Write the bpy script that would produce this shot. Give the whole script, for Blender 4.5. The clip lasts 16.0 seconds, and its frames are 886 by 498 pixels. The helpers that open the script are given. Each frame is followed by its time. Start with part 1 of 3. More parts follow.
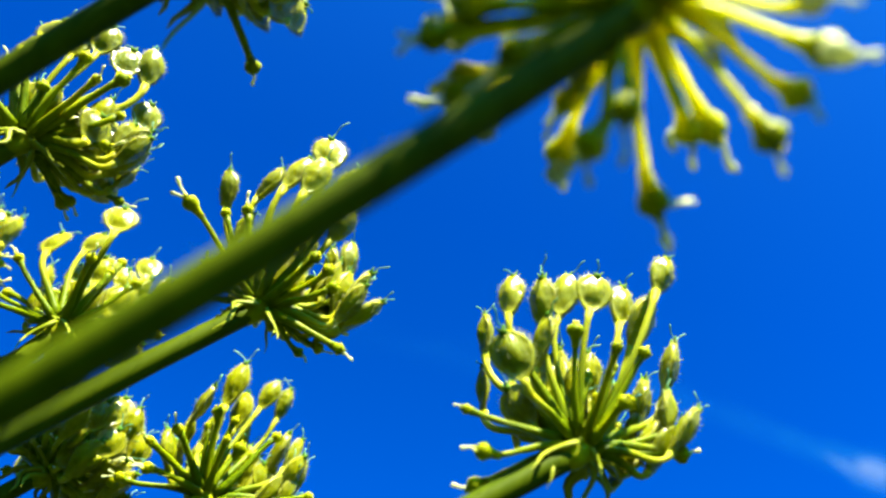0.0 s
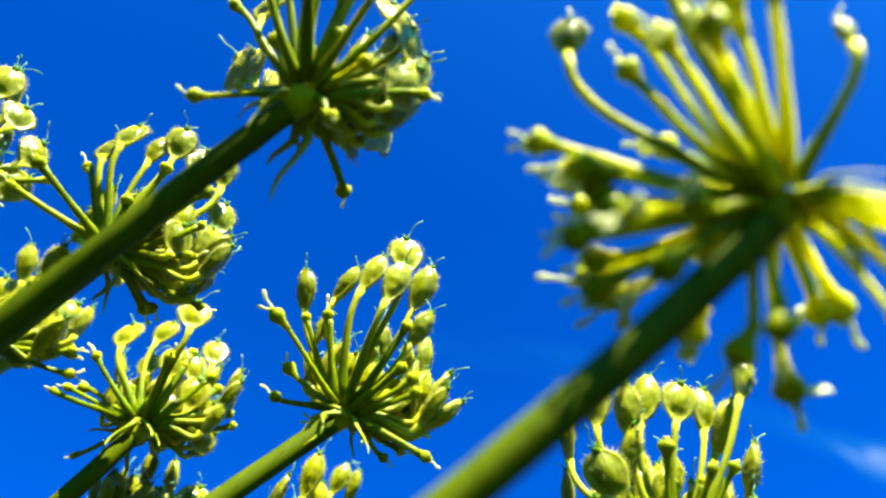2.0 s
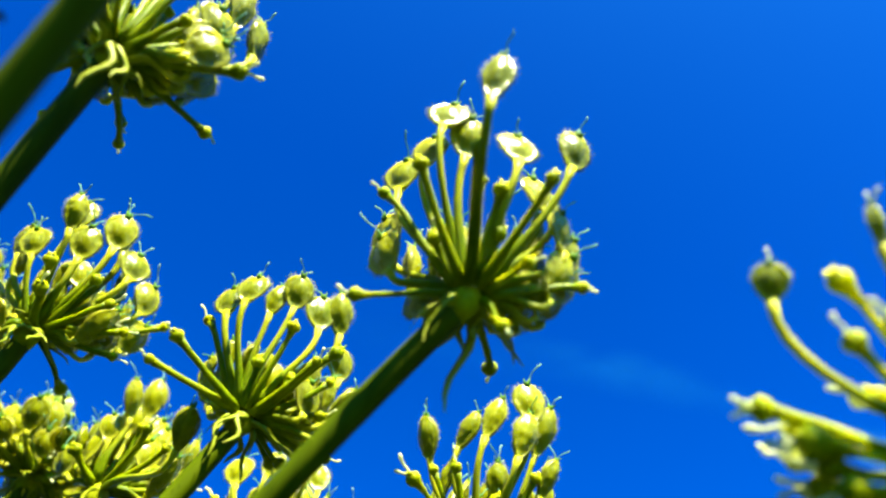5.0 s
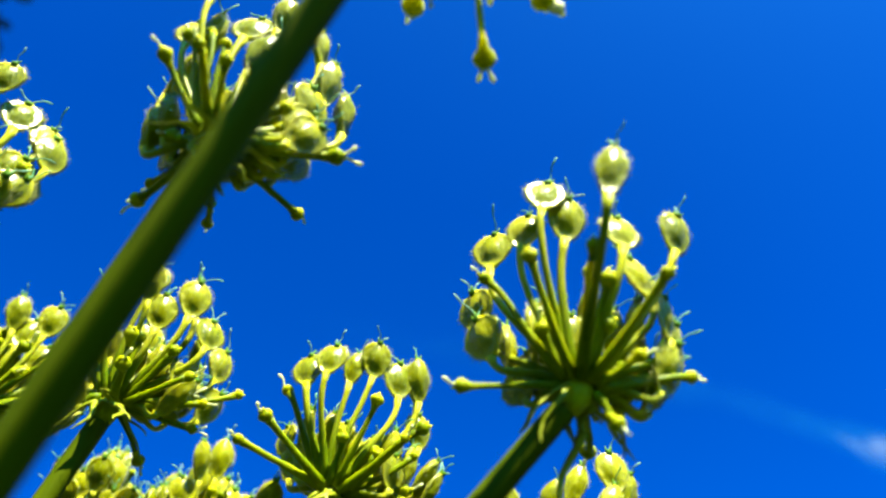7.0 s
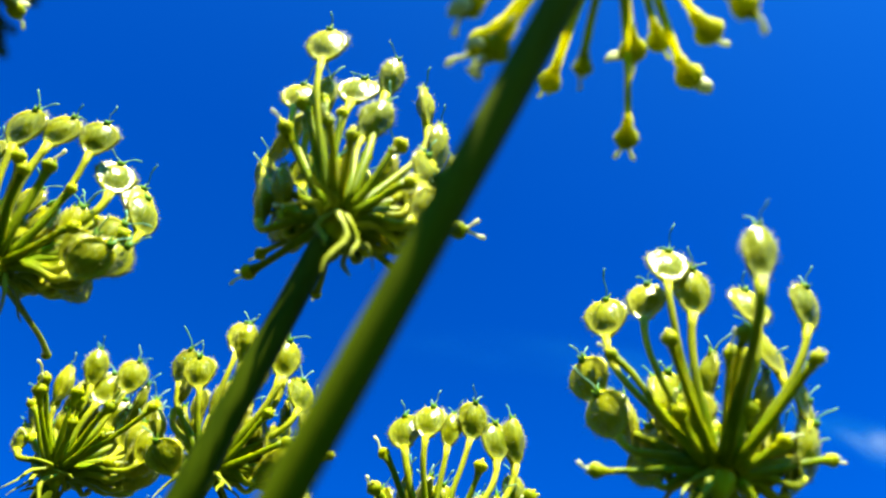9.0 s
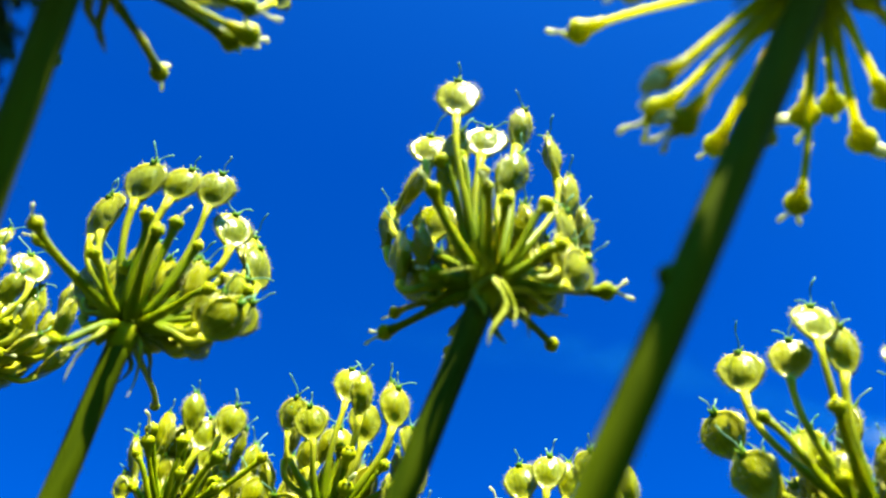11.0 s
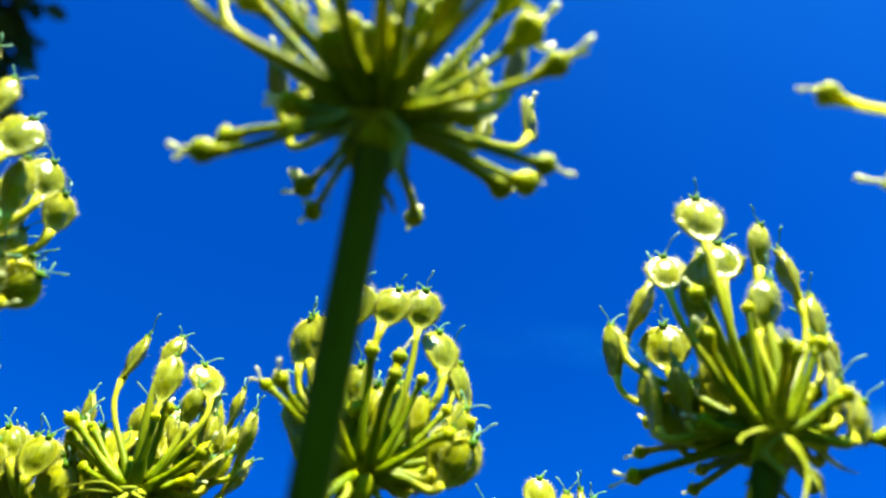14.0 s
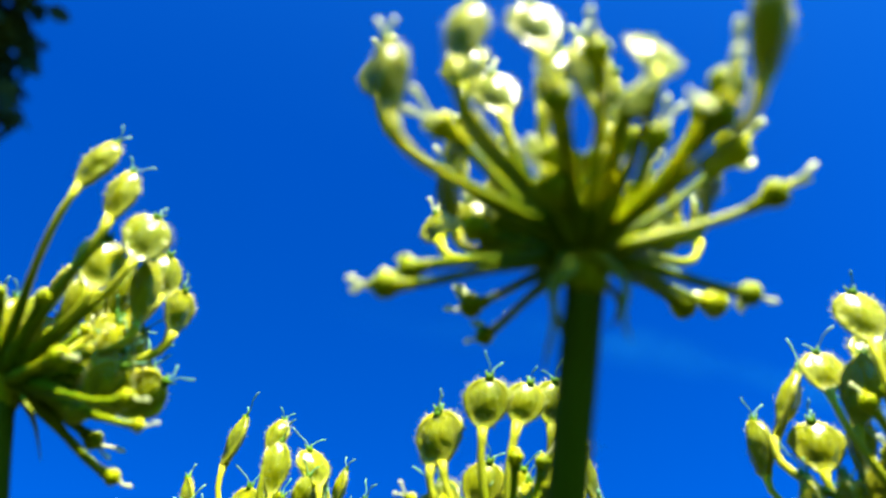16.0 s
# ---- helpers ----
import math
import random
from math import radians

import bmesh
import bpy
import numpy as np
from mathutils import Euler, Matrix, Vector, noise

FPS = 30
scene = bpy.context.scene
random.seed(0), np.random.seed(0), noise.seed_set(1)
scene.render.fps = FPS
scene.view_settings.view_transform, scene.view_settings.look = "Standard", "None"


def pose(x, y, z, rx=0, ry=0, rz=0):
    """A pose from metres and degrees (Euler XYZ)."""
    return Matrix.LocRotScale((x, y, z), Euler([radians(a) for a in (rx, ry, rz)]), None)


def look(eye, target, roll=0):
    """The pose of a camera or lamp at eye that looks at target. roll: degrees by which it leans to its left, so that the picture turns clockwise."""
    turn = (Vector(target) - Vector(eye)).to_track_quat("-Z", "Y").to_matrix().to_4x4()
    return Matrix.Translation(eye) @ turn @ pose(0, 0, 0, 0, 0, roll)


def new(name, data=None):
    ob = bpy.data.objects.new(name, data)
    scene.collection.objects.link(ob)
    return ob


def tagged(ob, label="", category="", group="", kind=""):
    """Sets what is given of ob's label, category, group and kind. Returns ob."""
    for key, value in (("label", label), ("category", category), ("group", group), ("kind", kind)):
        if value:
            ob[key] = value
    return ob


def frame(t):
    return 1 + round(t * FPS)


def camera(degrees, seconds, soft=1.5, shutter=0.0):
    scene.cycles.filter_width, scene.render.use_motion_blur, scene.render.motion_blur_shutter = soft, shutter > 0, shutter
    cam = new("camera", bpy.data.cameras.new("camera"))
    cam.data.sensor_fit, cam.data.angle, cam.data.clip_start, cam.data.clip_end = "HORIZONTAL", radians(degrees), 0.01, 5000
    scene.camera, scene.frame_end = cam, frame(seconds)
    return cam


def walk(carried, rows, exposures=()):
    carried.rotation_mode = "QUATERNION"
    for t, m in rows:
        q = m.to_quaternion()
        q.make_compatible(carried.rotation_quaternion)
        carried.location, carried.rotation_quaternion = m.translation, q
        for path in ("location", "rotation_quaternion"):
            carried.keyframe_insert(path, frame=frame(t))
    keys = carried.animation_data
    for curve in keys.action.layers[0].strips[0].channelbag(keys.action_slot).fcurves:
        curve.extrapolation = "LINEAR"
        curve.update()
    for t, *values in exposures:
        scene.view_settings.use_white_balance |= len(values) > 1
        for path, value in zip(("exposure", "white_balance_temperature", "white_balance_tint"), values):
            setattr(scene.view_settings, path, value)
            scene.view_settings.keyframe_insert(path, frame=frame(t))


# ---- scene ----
cam = camera(61.1, 16.0, soft=2.4)
EXPOSURE = 2.58
METRES, EYE, TILT, LEAN, TURN = 0.2, 1.3, 50.0, 0.0, 0.0
ROWS = [
    (0.0, 0.0, 0.0, 0.0, 0.0, 0.0, -0.0),
    (0.5, -0.017, -0.0056, 0.0223, 0.1, -0.1, 0.24),
    (1.0, -0.0342, -0.009, 0.0466, 0.24, -0.17, 0.43),
    (1.5, -0.052, -0.0106, 0.0728, 0.26, -0.24, 0.73),
    (2.0, -0.0696, -0.0088, 0.1011, 0.3, -0.27, 0.97),
    (2.5, -0.0882, -0.0074, 0.129, 0.21, -0.26, 1.22),
    (3.0, -0.1079, -0.0073, 0.1567, 0.08, -0.27, 1.43),
    (3.5, -0.1291, -0.0097, 0.1827, -0.03, -0.21, 1.55),
    (4.0, -0.149, -0.012, 0.2054, 0.14, -0.16, 1.79),
    (6.5, -0.2428, -0.0075, 0.3046, 0.05, -0.12, 2.53),
    (7.0, -0.263, -0.0057, 0.3194, 0.16, -0.15, 2.61),
    (7.5, -0.2859, -0.0041, 0.3344, 0.15, -0.3, 2.72),
    (8.0, -0.3085, -0.0002, 0.3522, 0.09, -0.39, 2.68),
    (8.5, -0.332, 0.0052, 0.3685, 0.11, -0.36, 2.71),
    (9.0, -0.3556, 0.0115, 0.3836, 0.17, -0.33, 2.87),
    (11.5, -0.4891, 0.0262, 0.4535, 0.35, -0.57, 3.39),
    (12.0, -0.5179, 0.0301, 0.4714, 0.49, -0.53, 3.4),
    (12.5, -0.5488, 0.0348, 0.4913, 0.52, -0.59, 3.56),
    (13.0, -0.5773, 0.0421, 0.5132, 0.66, -0.65, 3.7),
    (13.5, -0.6061, 0.0514, 0.5339, 0.78, -0.75, 3.94),
    (14.0, -0.6339, 0.0614, 0.5556, 0.79, -0.96, 4.2),
    (14.5, -0.6597, 0.0713, 0.5762, 0.74, -1.07, 4.27),
    (15.0, -0.6855, 0.0796, 0.5966, 0.62, -1.2, 4.4),
    (15.5, -0.7108, 0.0875, 0.6173, 0.6, -1.3, 4.53),
    (16.0, -0.7354, 0.0931, 0.6402, 0.59, -1.45, 4.58),
]
walk(cam, [(t, pose(0, 0, EYE, TILT, LEAN, TURN) @ pose(METRES * x, METRES * y, METRES * z, 90 + pitch, roll, yaw)) for t, x, y, z, yaw, pitch, roll in ROWS],
     exposures=[(0.0, EXPOSURE + 0.06), (3.5, EXPOSURE + 0.12), (7.0, EXPOSURE - 0.04), (16.0, EXPOSURE)])
cam.data.dof.use_dof = True
cam.data.dof.focus_distance = 0.145
cam.data.dof.aperture_fstop = 12.5

# ---- light: clear deep-blue summer sky, sun behind and to one side ----
SUN_ELEVATION, SUN_AZIMUTH = 52.5, 152.0
world = bpy.data.worlds.new("clear_sky")
scene.world = world
world.use_nodes = True
wn, wl = world.node_tree.nodes, world.node_tree.links
wn.clear()
sky = wn.new("ShaderNodeTexSky")
sky.sky_type = "NISHITA"
sky.sun_disc = False
sky.sun_elevation, sky.sun_rotation = radians(SUN_ELEVATION), radians(SUN_AZIMUTH)
sky.altitude, sky.air_density, sky.dust_density, sky.ozone_density = 1500, 0.8, 9.0, 4.0
grade = wn.new("ShaderNodeHueSaturation")
grade.inputs["Saturation"].default_value = 1.5
tint = wn.new("ShaderNodeMix")
tint.data_type, tint.blend_type = "RGBA", "MULTIPLY"
tint.inputs["Factor"].default_value = 1.0
tint.inputs["B"].default_value = (0.08, 0.86, 1.52, 1.0)
back = wn.new("ShaderNodeBackground")
back.inputs["Strength"].default_value = 0.0375
wout = wn.new("ShaderNodeOutputWorld")
wl.new(sky.outputs["Color"], grade.inputs["Color"])
wl.new(grade.outputs["Color"], tint.inputs["A"])
wl.new(tint.outputs["Result"], back.inputs["Color"])
wl.new(back.outputs["Background"], wout.inputs["Surface"])

sun_data = bpy.data.lights.new("sun", "SUN")
sun_data.energy, sun_data.angle, sun_data.color = 5.0, radians(0.5), (1.0, 0.94, 0.70)
sun = new("sun", sun_data)
e, a = radians(SUN_ELEVATION), radians(SUN_AZIMUTH)
sun_way = Vector((math.sin(a) * math.cos(e), math.cos(a) * math.cos(e), math.sin(e)))
sun.matrix_world = look(sun_way * 30, (0, 0, 0))


# ---- materials ----
def plant_material(name, dark, light, rough=0.45, through_light=0.3, scale=900.0, bump=0.25, streak=1.0, spread=0.35, gloss=0.5, flesh=0.0, rim=None):
    """Living plant skin: two scales of mottling, relief, and light coming through from behind.
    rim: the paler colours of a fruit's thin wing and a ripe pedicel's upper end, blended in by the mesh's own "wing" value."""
    m = bpy.data.materials.new(name)
    m.use_nodes = True
    n, l = m.node_tree.nodes, m.node_tree.links
    n.clear()
    out = n.new("ShaderNodeOutputMaterial")
    co = n.new("ShaderNodeTexCoord")
    mp = n.new("ShaderNodeMapping")
    mp.inputs["Scale"].default_value = (1, 1, streak)
    l.new(co.outputs["Object"], mp.inputs["Vector"])
    fine = n.new("ShaderNodeTexNoise")
    fine.inputs["Scale"].default_value, fine.inputs["Detail"].default_value = scale, 4
    l.new(mp.outputs["Vector"], fine.inputs["Vector"])
    broad = n.new("ShaderNodeTexNoise")
    broad.inputs["Scale"].default_value, broad.inputs["Detail"].default_value = scale * 0.18, 2
    l.new(mp.outputs["Vector"], broad.inputs["Vector"])
    info = n.new("ShaderNodeObjectInfo")
    add = n.new("ShaderNodeMath")
    add.operation = "ADD"
    l.new(fine.outputs["Fac"], add.inputs[0])
    l.new(broad.outputs["Fac"], add.inputs[1])
    ran = n.new("ShaderNodeMath")
    ran.operation, ran.inputs[1].default_value = "MULTIPLY_ADD", spread
    l.new(info.outputs["Random"], ran.inputs[0])
    l.new(add.outputs[0], ran.inputs[2])
    ramp = n.new("ShaderNodeMapRange")
    ramp.inputs["From Min"].default_value, ramp.inputs["From Max"].default_value = 0.75, 1.3 + spread
    l.new(ran.outputs[0], ramp.inputs["Value"])
    mix = n.new("ShaderNodeMix")
    mix.data_type = "RGBA"
    mix.inputs["A"].default_value, mix.inputs["B"].default_value = (*dark, 1), (*light, 1)
    l.new(ramp.outputs["Result"], mix.inputs["Factor"])
    colour = mix.outputs["Result"]
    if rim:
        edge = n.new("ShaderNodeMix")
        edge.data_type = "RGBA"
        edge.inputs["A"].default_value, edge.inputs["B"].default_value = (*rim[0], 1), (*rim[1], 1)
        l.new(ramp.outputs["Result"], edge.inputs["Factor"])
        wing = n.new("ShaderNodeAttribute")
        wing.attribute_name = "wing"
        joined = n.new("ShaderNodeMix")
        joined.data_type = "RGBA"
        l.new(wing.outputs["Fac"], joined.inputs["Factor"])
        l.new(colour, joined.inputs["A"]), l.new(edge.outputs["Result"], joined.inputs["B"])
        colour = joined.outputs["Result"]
    bp = n.new("ShaderNodeBump")
    bp.inputs["Strength"].default_value, bp.inputs["Distance"].default_value = bump, 0.0003
    l.new(fine.outputs["Fac"], bp.inputs["Height"])
    skin = n.new("ShaderNodeBsdfPrincipled")
    skin.inputs["Roughness"].default_value = rough
    skin.inputs["Specular IOR Level"].default_value = gloss
    if flesh:
        skin.inputs["Subsurface Weight"].default_value = 0.9
        skin.inputs["Subsurface Radius"].default_value = (1.0, 0.92, 0.06)
        skin.inputs["Subsurface Scale"].default_value = flesh
    l.new(colour, skin.inputs["Base Color"])
    l.new(bp.outputs["Normal"], skin.inputs["Normal"])
    glow = n.new("ShaderNodeBsdfTranslucent")
    l.new(colour, glow.inputs["Color"])
    both = n.new("ShaderNodeMixShader")
    both.inputs["Fac"].default_value = through_light
    l.new(skin.outputs["BSDF"], both.inputs[1])
    l.new(glow.outputs["BSDF"], both.inputs[2])
    l.new(both.outputs["Shader"], out.inputs["Surface"])
    return m


M_FRUIT = plant_material("fruit_skin", (0.088, 0.118, 0.0001), (0.325, 0.335, 0.0009), 0.24, 0.10, 1300, 0.7, streak=0.4, spread=0.5, gloss=0.28, flesh=0.0018, rim=((0.15, 0.172, 0.002), (0.33, 0.335, 0.016)))
M_HAIR = plant_material("fruit_hair", (0.20, 0.23, 0.05), (0.38, 0.39, 0.14), 0.4, 0.3, 700, 0.1, gloss=0.05)
M_PEDICEL = plant_material("pedicel_skin", (0.0455, 0.0895, 0.00012), (0.159, 0.202, 0.0006), 0.36, 0.12, 900, 0.3, streak=0.2, spread=0.7, gloss=0.06, flesh=0.0025)
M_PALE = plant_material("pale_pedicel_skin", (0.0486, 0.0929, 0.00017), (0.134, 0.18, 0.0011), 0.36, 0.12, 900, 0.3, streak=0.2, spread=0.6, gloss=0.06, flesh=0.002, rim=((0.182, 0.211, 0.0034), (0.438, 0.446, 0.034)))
# brighter copy of the pedicel skin: sunlight glowing through is put into its colour
M_BACKLIT = plant_material("backlit_pedicel_skin", (0.092, 0.138, 0.00025), (0.45, 0.47, 0.0012), 0.38, 0.20, 900, 0.25, streak=0.2, spread=0.9, gloss=0.07, flesh=0.005)
M_STALK = plant_material("stalk_skin", (0.022, 0.040, 0.0001), (0.072, 0.100, 0.0003), 0.55, 0.02, 500, 0.4, streak=0.1, gloss=0.03)
M_NODE = plant_material("receptacle_skin", (0.123, 0.165, 0.00043), (0.294, 0.313, 0.0026), 0.5, 0.02, 700, gloss=0.05, flesh=0.003)
M_BUD = plant_material("withered_bud", (0.108, 0.156, 6.6e-05), (0.283, 0.298, 0.00026), 0.45, 0.12, 800, spread=0.7, gloss=0.05, flesh=0.003)
M_STYLE = plant_material("style_thread", (0.0529, 0.235, 0.088), (0.264, 0.441, 0.26), 0.4, 0.3, 600, spread=0.8, gloss=0.05)
M_CROWN = plant_material("fruit_crown", (0.0354, 0.118, 0.002), (0.106, 0.198, 0.006), 0.45, 0.15, 800, gloss=0.05)
M_PETAL = plant_material("withered_petal", (0.48, 0.536, 0.22), (0.768, 0.8, 0.42), 0.5, 0.35, 700, spread=0.3, gloss=0.2)
M_BRACT = plant_material("bract_leaf", (0.17, 0.224, 0.0016), (0.341, 0.372, 0.011), 0.5, 0.25, 700, gloss=0.2)
M_LEAF = plant_material("tree_leaf", (0.03, 0.05, 0.012), (0.06, 0.09, 0.02), 0.7, 0.15, 6, 0.2, gloss=0.2)
M_BARK = plant_material("bark", (0.10, 0.08, 0.06), (0.25, 0.20, 0.15), 0.9, 0.0, 9, 1.0, streak=0.25)
# unseen ground, darker than grass: shade of missing undergrowth put into its colour
M_MEADOW = plant_material("meadow", (0.003, 0.008, 0.0006), (0.012, 0.02, 0.002), 0.9, 0.0, 3.0, 0.6, gloss=0.1)


# ---- building blocks ----
def mesh_of(name, verts, faces, material, smooth=True):
    me = bpy.data.meshes.new(name)
    me.from_pydata([tuple(v) for v in verts], [], faces)
    me.materials.append(material)
    if smooth:
        me.polygons.foreach_set("use_smooth", [True] * len(me.polygons))
    me.update()
    return me


def part(name, me, parent, m=None, label=""):
    ob = new(name, me)
    ob.parent = parent
    if m is not None:
        ob.matrix_basis = m
    if label:
        ob["label"] = label
    return ob


def thing(name, m, label, category, group=""):
    ob = new(name)
    ob.empty_display_size = 0.01
    ob.matrix_basis = m
    return tagged(ob, label, category, group)


def tube(path, radii, sides=8, verts=None, faces=None, wobble=0.0, rng=None):
    """A closed tapered tube along a line of points; appends to verts and faces."""
    verts = [] if verts is None else verts
    faces = [] if faces is None else faces
    start = len(verts)
    side = None
    last = len(path) - 1
    for i, p in enumerate(path):
        along = (path[min(i + 1, last)] - path[max(i - 1, 0)]).normalized()
        if side is None:
            side = along.orthogonal().normalized()
        side = (side - along * side.dot(along)).normalized()
        over = along.cross(side)
        for k in range(sides):
            ang = 2 * math.pi * k / sides
            r = radii[i] * (1 + (wobble * rng.uniform(-1, 1) if rng else 0))
            verts.append(p + (side * math.cos(ang) + over * math.sin(ang)) * r)
    for i in range(last):
        for k in range(sides):
            a0, b0 = start + i * sides + k, start + i * sides + (k + 1) % sides
            faces.append((a0, b0, b0 + sides, a0 + sides))
    verts.append(path[0]), verts.append(path[-1])
    top = start + last * sides
    for k in range(sides):
        faces.append((len(verts) - 2, start + (k + 1) % sides, start + k))
        faces.append((len(verts) - 1, top + k, top + (k + 1) % sides))
    return verts, faces


def bezier(p0, p1, p2, p3, n):
    pts = []
    for i in range(n + 1):
        t = i / n
        s = 1 - t
        pts.append(p0 * s ** 3 + p1 * (3 * s * s * t) + p2 * (3 * s * t * t) + p3 * t ** 3)
    return pts


# ---- fruit meshes: winged discs pointed at the foot, with a swollen glossy middle, bristly edges and small horns ----
def fruit_mesh(seed, length, width, thick, hairs, swollen, taper):
    """swollen: half the width of the swelling, as a share of the fruit's width; taper: how far the tip narrows."""
    rng = random.Random(seed)
    verts, faces, wing = [], [], []
    rings, sides = 18, 32
    lean = rng.uniform(-0.08, 0.08)
    cup = rng.uniform(-0.2, 0.2)
    lump = [rng.uniform(0.96, 1.04) for _ in range(sides)]
    for i in range(rings + 1):
        v = i / rings
        z = length * v
        u = (0.6 - v) / 0.6 if v < 0.6 else (v - 0.6) / 0.4
        w = width / 2 * (max(0.0, 1 - u ** 1.7) ** 0.85 * 0.88 + 0.12 if v < 0.6 else max(0.0, 1 - u ** 1.9) ** taper * 0.86 + 0.14)
        for k in range(sides):
            ang = 2 * math.pi * k / sides
            c, s = math.cos(ang), math.sin(ang)
            x = w * c * lump[k] + lean * z
            off = math.hypot((x - lean * z) / (width * swollen), (v - 0.58) / (swollen + 0.04))
            dome = 0.5 + 0.5 * math.cos(math.pi * min(1.0, off) ** 1.15)
            edge = math.hypot((x - lean * z) / max(w, 1e-6), 0)
            neck = math.exp(-(v / 0.16) ** 2)
            body = thick / 2 * (0.16 + 0.10 * edge ** 4 + 0.16 * neck + 0.80 * dome ** 0.85)
            side = max(-1.0, min(1.0, s * 2.6))
            y = body * side + cup * (x * x) / width
            rough = noise.noise(Vector((x * 900 + seed, side * 1.5, z * 700))) * 0.00016 + 0.00004 * rng.uniform(-1, 1)
            verts.append(Vector((x + rough * c, y + rough * side, z)))
            wing.append(min(1.0, max(0.0, (off - 0.60) / 0.45)))
    for i in range(rings):
        for k in range(sides):
            a0, b0 = i * sides + k, i * sides + (k + 1) % sides
            faces.append((a0, b0, b0 + sides, a0 + sides))
    faces.append(tuple(reversed(range(sides))))
    faces.append(tuple(range(rings * sides, rings * sides + sides)))
    skin_faces, body_count = len(faces), rings * sides
    for _ in range(hairs):
        i = rng.randrange(2 * sides, body_count)
        if rng.random() < 0.6:
            i = i // sides * sides + rng.choice((0, 1, sides - 1, sides // 2, sides // 2 + 1, sides // 2 - 1))
        p = verts[i]
        mid = Vector((lean * p.z, 0, length * 0.45))
        out = (p - mid).normalized() + Vector((rng.uniform(-1, 1), rng.uniform(-1, 1), rng.uniform(-0.4, 1))) * 0.45
        tip = p + out.normalized() * rng.uniform(0.0004, 0.0011)
        e1 = out.orthogonal().normalized() * 0.000045
        e2 = out.cross(e1).normalized() * 0.000045
        b = len(verts)
        verts.extend((p + e1, p - e1 * 0.5 + e2, p - e1 * 0.5 - e2, tip))
        wing.extend((1, 1, 1, 1))
        faces.extend(((b, b + 1, b + 3), (b + 1, b + 2, b + 3), (b + 2, b, b + 3)))
    me = mesh_of("fruit", verts, faces, M_FRUIT)
    me.materials.append(M_HAIR)
    me.polygons.foreach_set("material_index", [0] * skin_faces + [1] * (len(faces) - skin_faces))
    me.attributes.new("wing", "FLOAT", "POINT").data.foreach_set("value", wing)
    return me, length, lean * length


def crown_mesh(seed):
    """The green cushion on a fruit's tip with two or three short horns."""
    rng = random.Random(seed)
    verts, faces = [], []
    tube([Vector((0, 0, -0.0007)), Vector((0, 0, 0)), Vector((0, 0, 0.0003)), Vector((0, 0, 0.0005))],
         [0.0006, 0.0007, 0.0005, 0.0002], 9, verts, faces, 0.1, rng)
    count = rng.choice((2, 3))
    for i in range(count):
        ang = i * 6.283 / count + rng.uniform(-0.4, 0.4)
        o = Vector((math.cos(ang), math.sin(ang), 0))
        tube([o * 0.0003 - Vector((0, 0, 0.0003)), o * 0.0005 + Vector((0, 0, 0.0004)), o * rng.uniform(0.0006, 0.0010) + Vector((0, 0, rng.uniform(0.0007, 0.0012)))],
             [0.00036, 0.00022, 0.00008], 6, verts, faces)
    return mesh_of("crown", verts, faces, M_CROWN)


def bud_mesh(seed, material):
    """A rounded knob with two small horns on a flaring neck."""
    rng = random.Random(seed)
    verts, faces = [], []
    wide = rng.uniform(0.9, 1.12)
    prof = [(-0.0014, 0.60), (-0.0004, 0.70), (0.0003, 0.88), (0.0007, 1.12), (0.0011, 1.36), (0.0016, 1.5), (0.0020, 1.44), (0.0024, 1.16), (0.0027, 0.72), (0.0028, 0.25)]
    tube([Vector((0, 0, z)) for z, _ in prof], [0.00100 * wide * r for _, r in prof], 12, verts, faces, 0.08, rng)
    for k in range(2):
        o = Vector((math.cos(3.14 * k + seed), math.sin(3.14 * k + seed), 0))
        tube([o * 0.0003 + Vector((0, 0, 0.0022)), o * 0.0005 + Vector((0, 0, 0.0030)), o * 0.0006 + Vector((0, 0, rng.uniform(0.0031, 0.0034)))],
             [0.00055, 0.00032, 0.00010], 6, verts, faces)
    return mesh_of("bud", verts, faces, material)


def style_mesh(seed, length, thick, material, curve=1.0):
    rng = random.Random(seed)
    bend = rng.uniform(0.1, 0.5) * curve
    pts = [Vector((length * bend * (i / 6) ** 2, 0.0002 * math.sin(i * 1.3 + seed), length * i / 6)) for i in range(7)]
    verts, faces = tube(pts, [thick * r for r in (1.3, 1.0, 0.85, 0.8, 0.85, 1.3, 0.9)], 6)
    return mesh_of("style", verts, faces, material)


FRUITS = [fruit_mesh(10 + i, 0.0088 + 0.0005 * (i % 4), 0.0046 + 0.0003 * (i % 3), 0.0030 + 0.0004 * (i % 3), 190, 0.45 + 0.03 * (i % 3), 0.85) for i in range(8)]
DISCS = [fruit_mesh(20 + i, 0.0076 + 0.0003 * i, 0.0070 - 0.0003 * i, 0.0021, 170, 0.38, 0.62) for i in range(3)]
CROWNS = [crown_mesh(30 + i) for i in range(3)]
BUDS = [bud_mesh(40 + i, M_BUD) for i in range(5)]
# same buds in the brighter skin that has the glow in its colour
BACKLIT_BUDS = [bud_mesh(45 + i, M_BACKLIT) for i in range(5)]
STYLES = [style_mesh(60 + i, 0.0030 + 0.0008 * (i % 3), 0.00013, M_STYLE) for i in range(5)]
WITHERED = [style_mesh(70 + i, 0.0030 + 0.0006 * (i % 3), 0.0003, M_PETAL, 0.25) for i in range(4)]


